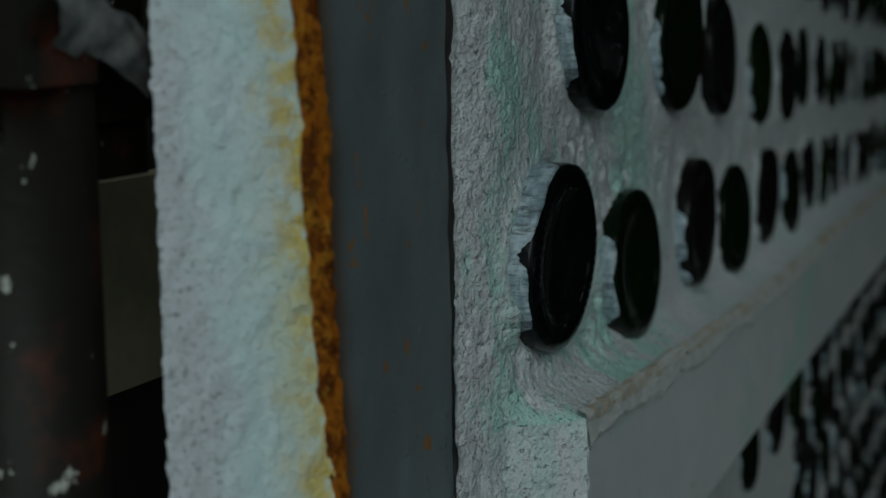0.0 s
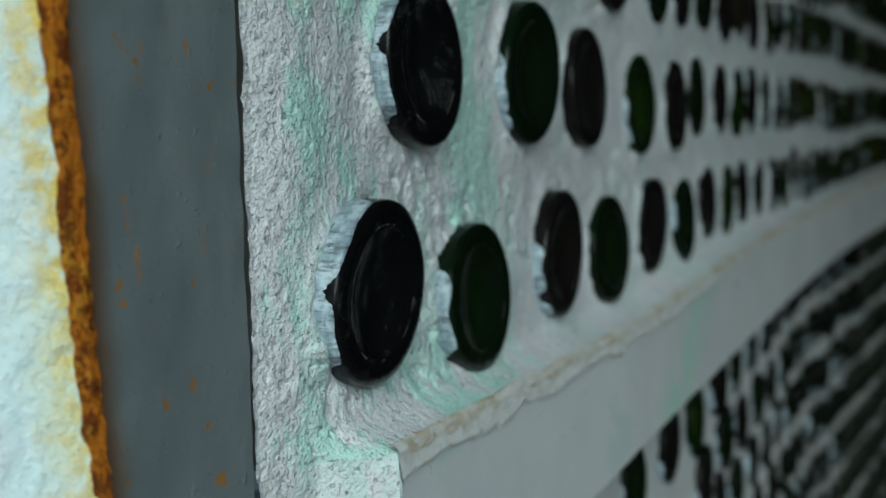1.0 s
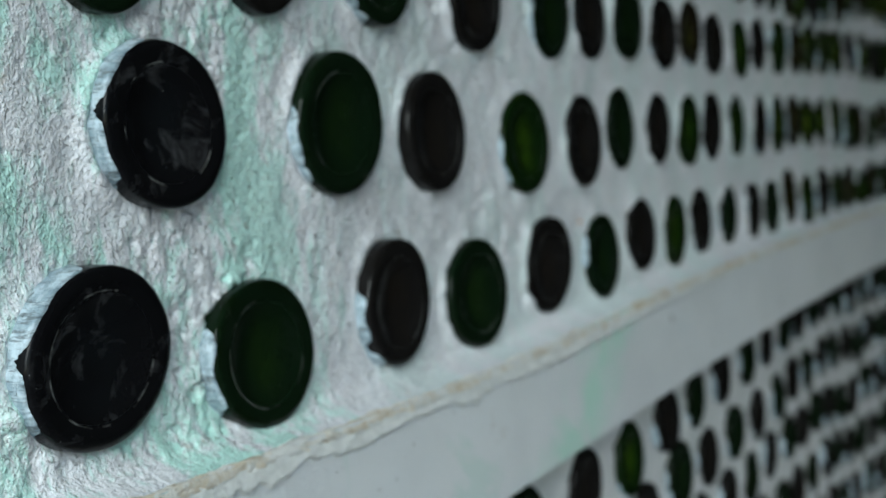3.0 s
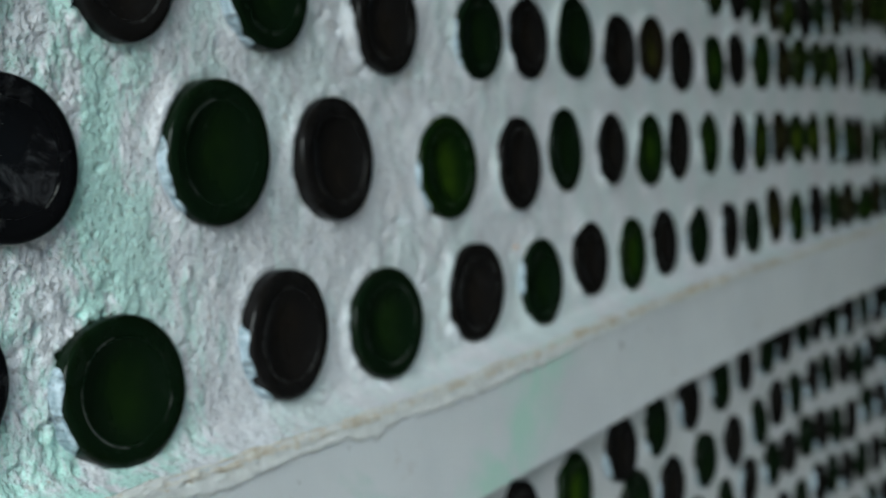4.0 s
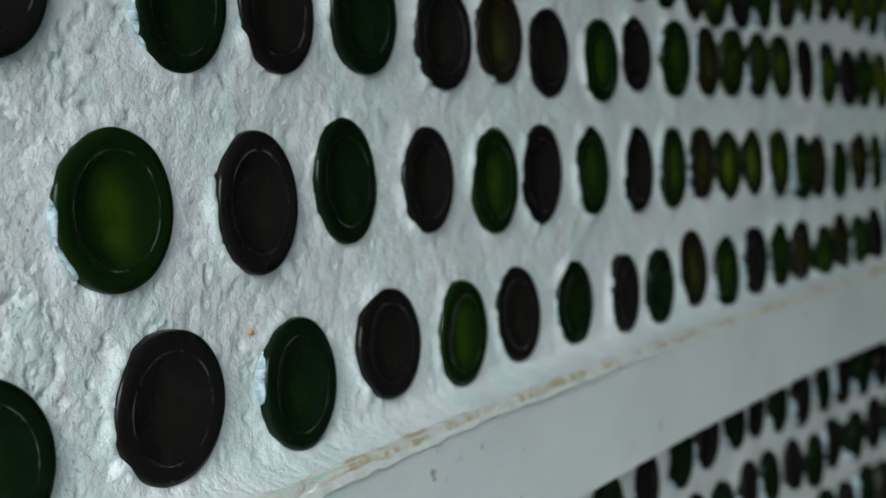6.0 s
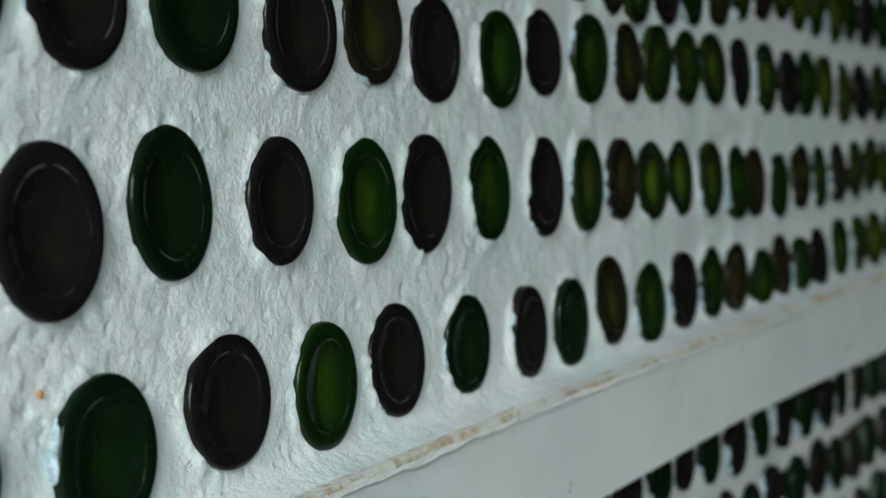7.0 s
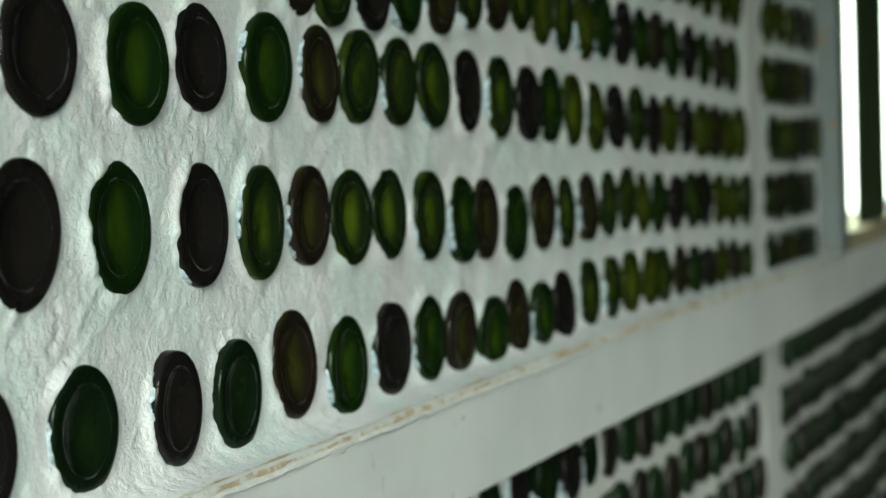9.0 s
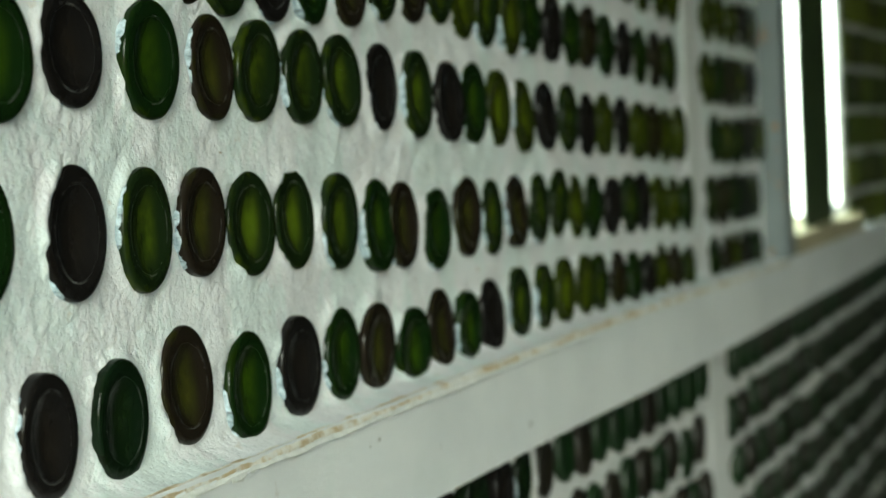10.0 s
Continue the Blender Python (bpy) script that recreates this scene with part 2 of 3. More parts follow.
def slab(name, x0, x1, z0, z1, o0, o1, material, parent=None, step=2.0, label=""):
    """A block that follows the wall's line, from off o0 (front) to o1 (back)."""
    n = max(1, int(abs(x1 - x0) / step))
    vs, fs = [], []
    for k in range(n + 1):
        x = x0 + (x1 - x0) * k / n
        za, zb = (z0(x) if callable(z0) else z0), (z1(x) if callable(z1) else z1)
        vs += [at(x, o0, za), at(x, o1, za), at(x, o1, zb), at(x, o0, zb)]
    for k in range(n):
        a = 4 * k
        for j in range(4):
            fs.append((a + j, a + 4 + j, a + 4 + (j + 1) % 4, a + (j + 1) % 4))
    fs += [(0, 1, 2, 3), (4 * n + 3, 4 * n + 2, 4 * n + 1, 4 * n)]
    return link(name, vs, fs, material, parent, False, label)


def box(name, p, q, material, parent=None, bevel=0.0, label=""):
    bm = bmesh.new()
    bmesh.ops.create_cube(bm, size=1)
    p, q = Vector(p), Vector(q)
    for v in bm.verts:
        v.co = Vector([(p[i] + q[i]) / 2 + v.co[i] * (q[i] - p[i]) for i in range(3)])
    if bevel:
        bmesh.ops.bevel(bm, geom=bm.edges[:], offset=bevel, segments=2, affect="EDGES")
    return part(name, bm, material, parent, label)


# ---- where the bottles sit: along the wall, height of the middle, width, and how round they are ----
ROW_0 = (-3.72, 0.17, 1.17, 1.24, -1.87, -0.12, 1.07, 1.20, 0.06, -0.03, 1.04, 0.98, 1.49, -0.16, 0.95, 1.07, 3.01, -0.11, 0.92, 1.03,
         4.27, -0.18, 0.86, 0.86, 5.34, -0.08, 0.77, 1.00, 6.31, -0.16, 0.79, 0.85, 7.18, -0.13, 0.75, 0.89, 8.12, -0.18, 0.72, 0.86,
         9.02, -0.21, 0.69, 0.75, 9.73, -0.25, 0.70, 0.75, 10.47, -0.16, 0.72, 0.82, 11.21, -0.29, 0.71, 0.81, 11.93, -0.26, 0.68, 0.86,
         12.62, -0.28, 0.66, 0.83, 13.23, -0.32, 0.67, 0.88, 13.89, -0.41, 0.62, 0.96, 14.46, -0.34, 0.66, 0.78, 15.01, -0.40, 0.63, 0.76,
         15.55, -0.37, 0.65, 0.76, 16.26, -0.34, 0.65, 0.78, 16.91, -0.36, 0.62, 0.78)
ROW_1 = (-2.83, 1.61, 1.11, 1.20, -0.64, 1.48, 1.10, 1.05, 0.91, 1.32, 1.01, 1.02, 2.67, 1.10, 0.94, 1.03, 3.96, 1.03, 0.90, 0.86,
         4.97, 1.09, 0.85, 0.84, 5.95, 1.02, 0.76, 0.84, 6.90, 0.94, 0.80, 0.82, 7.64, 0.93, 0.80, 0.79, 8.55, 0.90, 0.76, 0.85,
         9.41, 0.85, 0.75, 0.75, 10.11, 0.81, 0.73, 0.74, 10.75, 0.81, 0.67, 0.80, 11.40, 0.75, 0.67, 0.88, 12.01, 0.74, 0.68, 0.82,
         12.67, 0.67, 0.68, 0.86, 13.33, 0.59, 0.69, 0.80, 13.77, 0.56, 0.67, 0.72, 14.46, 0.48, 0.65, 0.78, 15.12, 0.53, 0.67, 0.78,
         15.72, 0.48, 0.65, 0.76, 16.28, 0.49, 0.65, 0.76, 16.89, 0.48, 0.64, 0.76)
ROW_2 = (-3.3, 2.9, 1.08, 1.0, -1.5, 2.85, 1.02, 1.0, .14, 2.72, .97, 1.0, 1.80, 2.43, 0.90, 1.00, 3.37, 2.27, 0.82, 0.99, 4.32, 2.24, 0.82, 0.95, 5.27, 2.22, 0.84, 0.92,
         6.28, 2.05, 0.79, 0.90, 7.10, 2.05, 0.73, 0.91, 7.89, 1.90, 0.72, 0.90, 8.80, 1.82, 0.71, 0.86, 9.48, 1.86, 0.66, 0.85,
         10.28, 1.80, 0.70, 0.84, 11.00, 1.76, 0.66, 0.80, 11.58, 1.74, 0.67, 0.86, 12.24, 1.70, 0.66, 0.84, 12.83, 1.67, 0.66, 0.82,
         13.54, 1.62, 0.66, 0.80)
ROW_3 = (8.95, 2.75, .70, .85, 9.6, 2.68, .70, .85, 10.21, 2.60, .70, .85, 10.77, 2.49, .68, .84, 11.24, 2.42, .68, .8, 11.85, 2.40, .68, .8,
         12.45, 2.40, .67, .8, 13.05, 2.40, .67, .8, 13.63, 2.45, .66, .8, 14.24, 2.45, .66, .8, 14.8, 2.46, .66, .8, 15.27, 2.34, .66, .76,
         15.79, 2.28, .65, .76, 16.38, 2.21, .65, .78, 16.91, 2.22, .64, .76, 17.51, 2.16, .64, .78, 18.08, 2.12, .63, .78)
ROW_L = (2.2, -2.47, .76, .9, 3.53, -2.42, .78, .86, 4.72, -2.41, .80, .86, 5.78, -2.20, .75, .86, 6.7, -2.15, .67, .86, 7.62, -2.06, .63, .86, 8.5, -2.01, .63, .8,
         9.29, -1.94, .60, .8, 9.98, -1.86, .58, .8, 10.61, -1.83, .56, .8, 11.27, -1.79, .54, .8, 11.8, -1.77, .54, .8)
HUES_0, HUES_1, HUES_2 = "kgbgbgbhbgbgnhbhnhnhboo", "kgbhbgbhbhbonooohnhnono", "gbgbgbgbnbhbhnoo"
rng = random.Random(5)


FAR_X = (13.5, 17, 21.5, 24.3, 40, 200)
FAR_ROWS = ((-.28, -.36, -.58, -.69, -.82, -1.2), (.68, .49, .23, .09, -.10, -.5), (1.60, 1.33, 1.04, .84, .62, .2),
            (2.46, 2.18, 1.86, 1.62, 1.34, .9), (3.32, 3.02, 2.68, 2.40, 2.06, 1.6))


def far_z(k, x):
    """Middle height of the upper rows far along the wall, where the hand-laid rows run down a little."""
    return float(np.interp(x, FAR_X, FAR_ROWS[min(k, 4)])) + max(k - 4, 0) * float(np.interp(x, (20, 40), (.82, .72)))


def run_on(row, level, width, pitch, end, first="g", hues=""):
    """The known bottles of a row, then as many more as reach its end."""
    seats = [[*row[i:i + 3], "", row[i + 3]] for i in range(0, len(row), 4)]
    x = seats[-1][0]
    while x + pitch < end:
        x += pitch * rng.uniform(.9, 1.1)
        seats.append([x, level(x) + rng.uniform(-.03, .03), width * rng.uniform(.95, 1.05), "", .78])
    for k, s in enumerate(seats):
        kind = "gb"[(k + (first == "b")) % 2]
        if s[0] > 7 and kind == "g":
            kind = "o" if rng.random() < .65 else "h"
        elif s[0] > 4 and kind == "g" and rng.random() < .6:
            kind = "h"
        if s[0] > 6 and kind == "b" and rng.random() < .6:
            kind = "n"
        # further on, the light through the glass is coloured in more strongly
        if s[0] > 15 and kind in "on" and rng.random() < .6:
            kind = "p"
        s[3] = hues[k] if k < len(hues) else kind
    return seats


def level(k):
    return lambda x: far_z(k, x)


UP_END, FAR_END = 26.2, 150
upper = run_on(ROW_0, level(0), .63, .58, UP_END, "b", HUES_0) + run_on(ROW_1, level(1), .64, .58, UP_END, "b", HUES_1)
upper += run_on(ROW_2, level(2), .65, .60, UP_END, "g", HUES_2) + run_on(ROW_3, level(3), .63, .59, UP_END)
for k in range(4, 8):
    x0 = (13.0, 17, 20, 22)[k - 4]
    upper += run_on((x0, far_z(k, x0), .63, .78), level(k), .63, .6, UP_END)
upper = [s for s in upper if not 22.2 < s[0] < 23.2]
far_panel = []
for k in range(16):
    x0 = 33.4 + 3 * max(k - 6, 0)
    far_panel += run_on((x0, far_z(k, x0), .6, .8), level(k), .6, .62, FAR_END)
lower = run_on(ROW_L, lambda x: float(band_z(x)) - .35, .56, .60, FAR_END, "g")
lower = [[x, z, w, {"o": "g", "h": "g", "n": "b", "p": "g"}.get(c, c) if x > 6 else c, e] for x, z, w, c, e in lower]
base = [tuple(s) for s in lower]
for k in range(1, 16):
    lower += [[x + .32 * (k % 2) + rng.uniform(-.05, .05), z - .72 * k + rng.uniform(-.04, .04), w * 1.02, "gb"[(n + k) % 2], e]
              for n, (x, z, w, c, e) in enumerate(base) if x > (3.2 + .75 * k if k < 7 else 6 * k - 32)]
lower = [s for s in lower if not 22.9 < s[0] < 24.0]

# ---- setting ----
ground = tagged(box("ground", (-40, -40, -.3), (60, 40, 0), FLOOR), kind="structure")
wall = tagged(new("wall_upper"), "white-painted rough plaster wall set with round bottle bottoms", kind="structure")


def relief(X, Z, seats, seed, depth=.14, grain=1.0):
    """Depth of the plaster: hand-trowelled waves, crumbs and a raised collar about each bottle."""
    d = depth + .016 * fbm(X * .9, Z * .9, seed) + .008 * grain * fbm(X * 4, Z * 3, seed + 3)
    crumb = fbm(X * 7, Z * 7, seed + 7, 4) * .011 + np.clip(fbm(X * 13, Z * 13, seed + 8, 3) - .5, 0, 1) * .05
    d = d + grain * crumb * np.clip(1 + 1.2 * fbm(X * .8, Z * .8, seed + 11, 2), .35, 1.8)
    for x, z, w, c, e in seats:
        m = (np.abs(X - x) < w * max(e, 1)) & (np.abs(Z - z) < w)
        if not m.any():
            continue
        dx, dz = (X[m] - x) / e, Z[m] - z
        r = np.hypot(dx, dz)
        ca, sa = dx / (r + 1e-6), dz / (r + 1e-6)
        k = np.clip(.45 + .8 * vnoise(ca * 1.3 + x * 9, sa * 1.3 + z * 7, seed) + .4 * vnoise(ca * 5 + z * 5, sa * 5 + x * 3, seed + 2), 0, 1.1)
        lean = .55 + .45 * np.clip(-ca, -1, 1)
        rise = float(np.interp(x, (-3, 4), (.06, .042))) * k * lean * np.exp(-((r - w * float(np.interp(x, (-1, 5), (.56, .51)))) / .06) ** 2)
        d[m] = d[m] - rise + .12 * np.clip((w * .46 - r) / .04, 0, 1)
    return d


xs = np.concatenate([np.arange(-5.06, -4.40, .02), np.arange(-4.40, -4.28, .01), np.arange(-4.28, 1, .02), np.arange(1, 10, .022), np.arange(10, 20, .05), np.arange(20, 26.5, .1)])
zs = np.concatenate([np.linspace(0, 1, 200) * 4.0, np.arange(4.1, 14, .5)])
Xg, Zg = np.meshgrid(xs, zs)
lift = np.where(Zg <= 4.0, lip_z(Xg) * (1 - Zg / 4.0) + 3.3 * Zg / 4.0, Zg - .7)
off = relief(Xg, lift, upper, 1, np.interp(Xg, (-5, 0, 3, 6), (.11, .085, .052, .034)), np.interp(Xg, (-5, -1, 2, 6), (1.2, 1.0, .55, .3)))
off += .10 * np.clip((-4.4 - Xg) / .6, 0, 1) ** 2
# towards the beam the plaster sweeps out on to a worn ledge
high = np.maximum(lift - lip_z(Xg), 0)
sweep = np.exp(-(high / np.interp(Xg, (-4, 4, 9), (.13, .09, .06))) ** 1.4) * np.clip((Xg + 4.52) / .35, 0, 1)
off = off * (1 - sweep) + (-.296 + .02 * np.abs(fbm(Xg * 8, lift * 8, 17, 4))) * sweep
plaster = sheet("plaster_face", xs, zs, off, PLASTER, wall, zfun=lambda X, Z: np.where(Z <= 4.0, lip_z(X) * (1 - Z / 4.0) + 3.3 * Z / 4.0, Z - .7))
slab("core", -4.4, 26.4, lambda x: float(lip_z(x)) - .1, 14, .32, 2.6, CONCRETE, wall)

bm = bmesh.new()
bmesh.ops.create_icosphere(bm, subdivisions=2, radius=1)
for v in bm.verts:
    v.co = at(3.86 + .018 * v.co.x, .05 + .016 * v.co.y, .22 + .018 * v.co.z * (1 + .3 * noise.noise(v.co * 2)))
part("rust_speck", bm, plain("orange_rust", (.58, .27, .04), .9, 60, .4), wall, "small orange rust speck", True)

# beam below the bottles, with its worn top edge
beam = tagged(new("beam"), "smooth grey-white painted concrete beam with mint stains", kind="structure")
bx = np.concatenate([np.arange(-4.17, 14, .06), np.arange(14, FAR_END, .5)])
bz = np.linspace(0, 1, 26)
BX, BZ = np.meshgrid(bx, bz)
boff = -.3 + .008 * fbm(BX * .7, BZ * 1, 21, 2) + .002 * fbm(BX * 9, BZ * 12, 23, 3)
sheet("beam_face", bx, bz, boff, BEAM, beam, zfun=lambda X, Z: band_z(X) + (lip_z(X) + .05 - band_z(X)) * Z)
slab("beam_end", -4.185, -4.15, -13.9, lambda x: float(lip_z(x)) + .02, -.3, .4, PLASTER_END, beam, 1.0)
slab("beam_core", -4.15, FAR_END, lambda x: float(band_z(x)), lambda x: float(lip_z(x)) - .06, -.26, .6, BEAM, beam, 1.0)

lx = np.concatenate([np.arange(-4.19, 14, .025), np.arange(14, 26.5, .15)])
lt = np.linspace(0, 1, 12)
LX, LTT = np.meshgrid(lx, lt)
rag = .056 + .018 * fbm(LX * 1.6, LX * 0 + 2, 31, 3) + .011 * fbm(LX * 8, LX * 0, 37, 5)
thick = np.interp(LX, (-5, 2, 6, 10), (2.2, 2.0, 1.5, 1.3))
edge_off = np.interp(LTT, (0, .3, .5, .8, 1), (-.24, -.292, -.308, -.308, -.299)) - np.interp(LX, (3, 7), (0, .002)) + np.interp(LX, (0, 6), (.011, .004)) * fbm(LX * 9, LTT * 5, 33, 5)
edge_z = np.interp(LTT, (0, .3, .5, .8, 1), (.022, .022, .006, -.016, -.022)) * thick + np.interp(LX, (0, 6), (.014, .007)) * fbm(LX * 6, LTT * 2, 35, 5)
skin_off = np.interp(LTT, (0, .8, 1), (-.303, -.326, -.299)) + .007 * fbm(LX * 7, LTT * 3, 39, 5)
skin_z = -.01 - (np.clip(rag, 0, 1) * np.interp(LX, (-4, 3, 8), (1.2, 1.0, .5)) + .008) * LTT * thick
lip = tagged(new("trim"), "ragged cream and white paint edge along the beam top", kind="structure")
n_, m_ = len(lx), len(lt)
ii = (np.arange(m_ - 1)[:, None] * n_ + np.arange(n_ - 1)).ravel()
FLAKE = plain("white_paint_chip", (.86, .87, .86), .75, 90, .2, relief=.8)
for name, o_, z_, mat in (("paint_edge", edge_off, edge_z, LIP), ("paint_skin", skin_off, skin_z, FLAKE)):
    P = np.stack([LX * U, (wall_y(LX) + o_) * U, Z0 + (lip_z(LX) + .012 + z_) * U], -1).reshape(-1, 3)
    link(name, P.tolist(), np.stack([ii, ii + n_, ii + n_ + 1, ii + 1], -1).tolist(), mat, lip, True)


def flake(x, size, seed):
    """A small chip of white paint loose on the beam's edge."""
    r = random.Random(seed)
    c = float(lip_z(x)) - r.uniform(.01, .05)
    vs, fs = [at(x, -.318, c)], []
    ring = [size * (1 + .3 * math.sin(2 * j + seed) + r.uniform(-.2, .2)) for j in range(12)]
    for q, o in ((.6, -.316), (1.0, -.310), (.9, -.298)):
        for j in range(12):
            t = 2 * math.pi * j / 12
            vs.append(at(x + q * ring[j] * math.cos(t) * 1.5, o, c + q * ring[j] * math.sin(t) * .55))
    fs = [(0, 1 + (j + 1) % 12, 1 + j) for j in range(12)]
    for q in range(2):
        fs += [(1 + q * 12 + j, 1 + q * 12 + (j + 1) % 12, 13 + q * 12 + (j + 1) % 12, 13 + q * 12 + j) for j in range(12)]
    link("paint_flake", vs, fs, FLAKE, lip, True)


chip = random.Random(77)
for k in range(30):
    x = -3.6 + 15.5 * (k + chip.uniform(-.45, .45)) / 30
    flake(x, chip.uniform(.018, .045) * (1.5 if chip.random() < .15 else 1), 300 + k)

# lower wall
low = tagged(new("wall_lower"), "grey plaster wall below the beam set with rows of bottle bottoms", kind="structure")
wx = np.concatenate([np.arange(-4.17, 14, .08), np.arange(14, FAR_END, .5)])
wz = np.concatenate([np.linspace(0, 1, 90) * 6, np.arange(6.5, 13, 1.0)])
WX, WZ = np.meshgrid(wx, wz)
sheet("plaster_face", wx, wz, relief(WX, band_z(WX) - WZ, lower, 9, .05, .6), PLASTER_LOW, low, zfun=lambda X, Z: np.maximum(band_z(X) - Z, -13.9), flip=True)
slab("core", -4.15, FAR_END, -13.9, lambda x: float(band_z(x)), .34, 2.6, CONCRETE, low)

# the end of the wall at the doorway: plaster pier, steel strip, splayed reveal
pier = tagged(new("wall_end"), "rough plaster pier with rusted steel edge strip beside the doorway", kind="structure")
px_ = np.arange(-5.06, -4.15, .03)
pz_ = np.arange(-13.9, -.74, .06)
PX, PZ = np.meshgrid(px_, pz_)
wedge = np.clip((PX + 4.52) / .35, 0, 1)
sheet("plaster_face", px_, pz_, -.3 * wedge + (1 - wedge) * (.11 + .10 * np.clip((-4.4 - PX) / .6, 0, 1) ** 2 + .02 * fbm(PX * 5, PZ * 5, 41)) + .012 * fbm(PX * 17, PZ * 17, 43, 2), PLASTER_END, pier)
GX0, GX1, GY = -6.65, -5.02, .25


def edge_x(z):
    """The strip's free edge leans a little."""
    return GX0 - .08 * np.clip(np.asarray(z, float), -2.5, 2.5)


def wp(x, y, z):
    return Vector((x * U, y * U, Z0 + z * U))


sz = np.concatenate([[-13.9], np.arange(-4, 3.1, .1), [14]])
sx = np.linspace(0, 1, 24)
SX, SZ = np.meshgrid(sx, sz)
SP = np.stack([(edge_x(SZ) * (1 - SX) + (GX1 - .02) * SX) * U, (GY + .012 * fbm(SX * 6, SZ * 3, 71) - .03 * np.exp(-((SX - .55) / .2) ** 2 - ((SZ + 1.2) / .5) ** 2) * fbm(SX * 22, SZ * 14, 73, 3)) * U, Z0 + SZ * U], -1).reshape(-1, 3)
k_ = (np.arange(len(sz) - 1)[:, None] * 24 + np.arange(23)).ravel()
link("steel_strip", SP.tolist(), np.stack([k_, k_ + 1, k_ + 25, k_ + 24], -1).tolist(), STEEL, pier, True, "grey painted steel strip with rust spots")


def reveal_material():
    k = Mat("pale_blue_plaster", .85, spec=.25)
    d = k.math("ADD", from_edge(k), k.math("MULTIPLY", k.math("SUBTRACT", k.noise(45, 5, .7), .5), .03))
    c = k.mix(k.ramp(k.noise(30, 5, .65), .35, .7), (.72, .87, .89), (.78, .86, .91))
    left = k.ramp(d, -.028, -.042)
    c = k.mix(k.math("MULTIPLY", left, .8), c, (.70, .69, .75))
    c = k.mix(k.math("MULTIPLY", k.ramp(d, -.022, -.012), .45), c, (.74, .77, .66))
    gold = k.math("MULTIPLY", k.ramp(d, -.018, -.004), k.ramp(k.noise(60, 4, .7), .38, .55))
    c = k.mix(gold, c, (.74, .55, .10))
    low = k.math("MULTIPLY", k.ramp(k.axis(2), 1.36, 1.27), k.ramp(d, -.026, -.010))
    c = k.mix(k.math("MULTIPLY", low, k.ramp(k.noise(26, 4, .6), .3, .6, .1, .45)), c, (.76, .78, .50))
    # shading of the grain put into the colour as dark dots, most at left
    pit_shade = k.ramp(k.noise(330, 5, .75), .47, .35)
    c = k.mix(k.math("MULTIPLY", pit_shade, k.ramp(left, 0, 1, .2, .75)), c, (.15, .14, .15))
    n = k.bump(k.grains(520), .45, .0014)
    n = k.bump(k.grains(210), .2, .002, n)
    return k.done(c, .85, k.bump(k.noise(40, 4), .35, .005, n))


REVEAL = reveal_material()
rz = np.concatenate([np.arange(-13.9, -4, .2), np.arange(-4, 4, .02), np.arange(4, 14, .2)])
rt = np.linspace(0, 1, 50)
RT, RZ = np.meshgrid(rt, rz)
rx = edge_x(RZ) + (-7.22 - edge_x(RZ)) * RT + .012 * fbm(RT * 9, RZ * 6, 51)
ry = GY + (.85 - GY) * RT + .012 * fbm(RT * 8, RZ * 7, 53) + .014 * np.abs(fbm(RT * 18, RZ * 18, 55, 3))
RP = np.stack([rx * U, ry * U, Z0 + RZ * U], -1).reshape(-1, 3)
k_ = (np.arange(len(rz) - 1)[:, None] * len(rt) + np.arange(len(rt) - 1)).ravel()
link("reveal_face", RP.tolist(), np.stack([k_, k_ + len(rt), k_ + len(rt) + 1, k_ + 1], -1).tolist(), REVEAL, pier, True)
# rust along the strip's free edge
qz = np.arange(-13.9, 14, .03)
qa = np.linspace(-1, 1, 25)
QA, QZ = np.meshgrid(qa, qz)
wid = np.interp(QZ, (-4, -.5, 2), (.032, .042, .07)) + .012 * fbm(QZ * .8, QZ * 0, 61) + .006 * fbm(QZ * 9, QA * 0, 67)
bulge = (.045 + .022 * fbm(QA * 4, QZ * 6, 63, 4) + .034 * fbm(QA * 7, QZ * 16, 64, 3)) * (1 - QA**2)
qx = edge_x(QZ) + QA * wid * np.where(QA < 0, 1 + .35 * fbm(QZ * 5, QZ * 0 + 9, 68, 4), 1) + .006 * fbm(QZ * 1.1, QZ * 0 + 4, 65) - bulge * .6
qy = GY - bulge + np.where(QA < 0, -QA * wid * 1.15, 0)
QP = np.stack([qx * U, qy * U, Z0 + QZ * U], -1).reshape(-1, 3)
k_ = (np.arange(len(qz) - 1)[:, None] * 25 + np.arange(24)).ravel()
link("rust_edge", QP.tolist(), np.stack([k_, k_ + 1, k_ + 26, k_ + 25], -1).tolist(), RUST, pier, True, "thick flaking orange rust")


# ---- bottles ----
def paint_material():
    k = Mat("dried_pale_paint", .4, spec=.4)
    brush = k.node("ShaderNodeMapping")
    k.put(k.co, brush.inputs["Vector"])
    brush.inputs["Rotation"].default_value = (0, radians(35), 0)
    brush.inputs["Scale"].default_value = (3, 3, 26)
    c = k.mix(k.ramp(k.noise(9, 5, .7), .4, .62), (.52, .61, .68), (.28, .36, .42))
    c = k.mix(k.math("MULTIPLY", k.ramp(k.noise(1.6, 5, .7, vec=brush.outputs[0]), .50, .62), .8), c, (.10, .12, .13))
    c = k.mix(k.ramp(k.noise(8, 6, .75, dist=.8), .60, .66), c, (.05, .06, .06))
    return k.done(c, k.ramp(k.noise(12, 3), .3, .7, .25, .6), k.bump(k.noise(14, 4, .7), .25, .02))


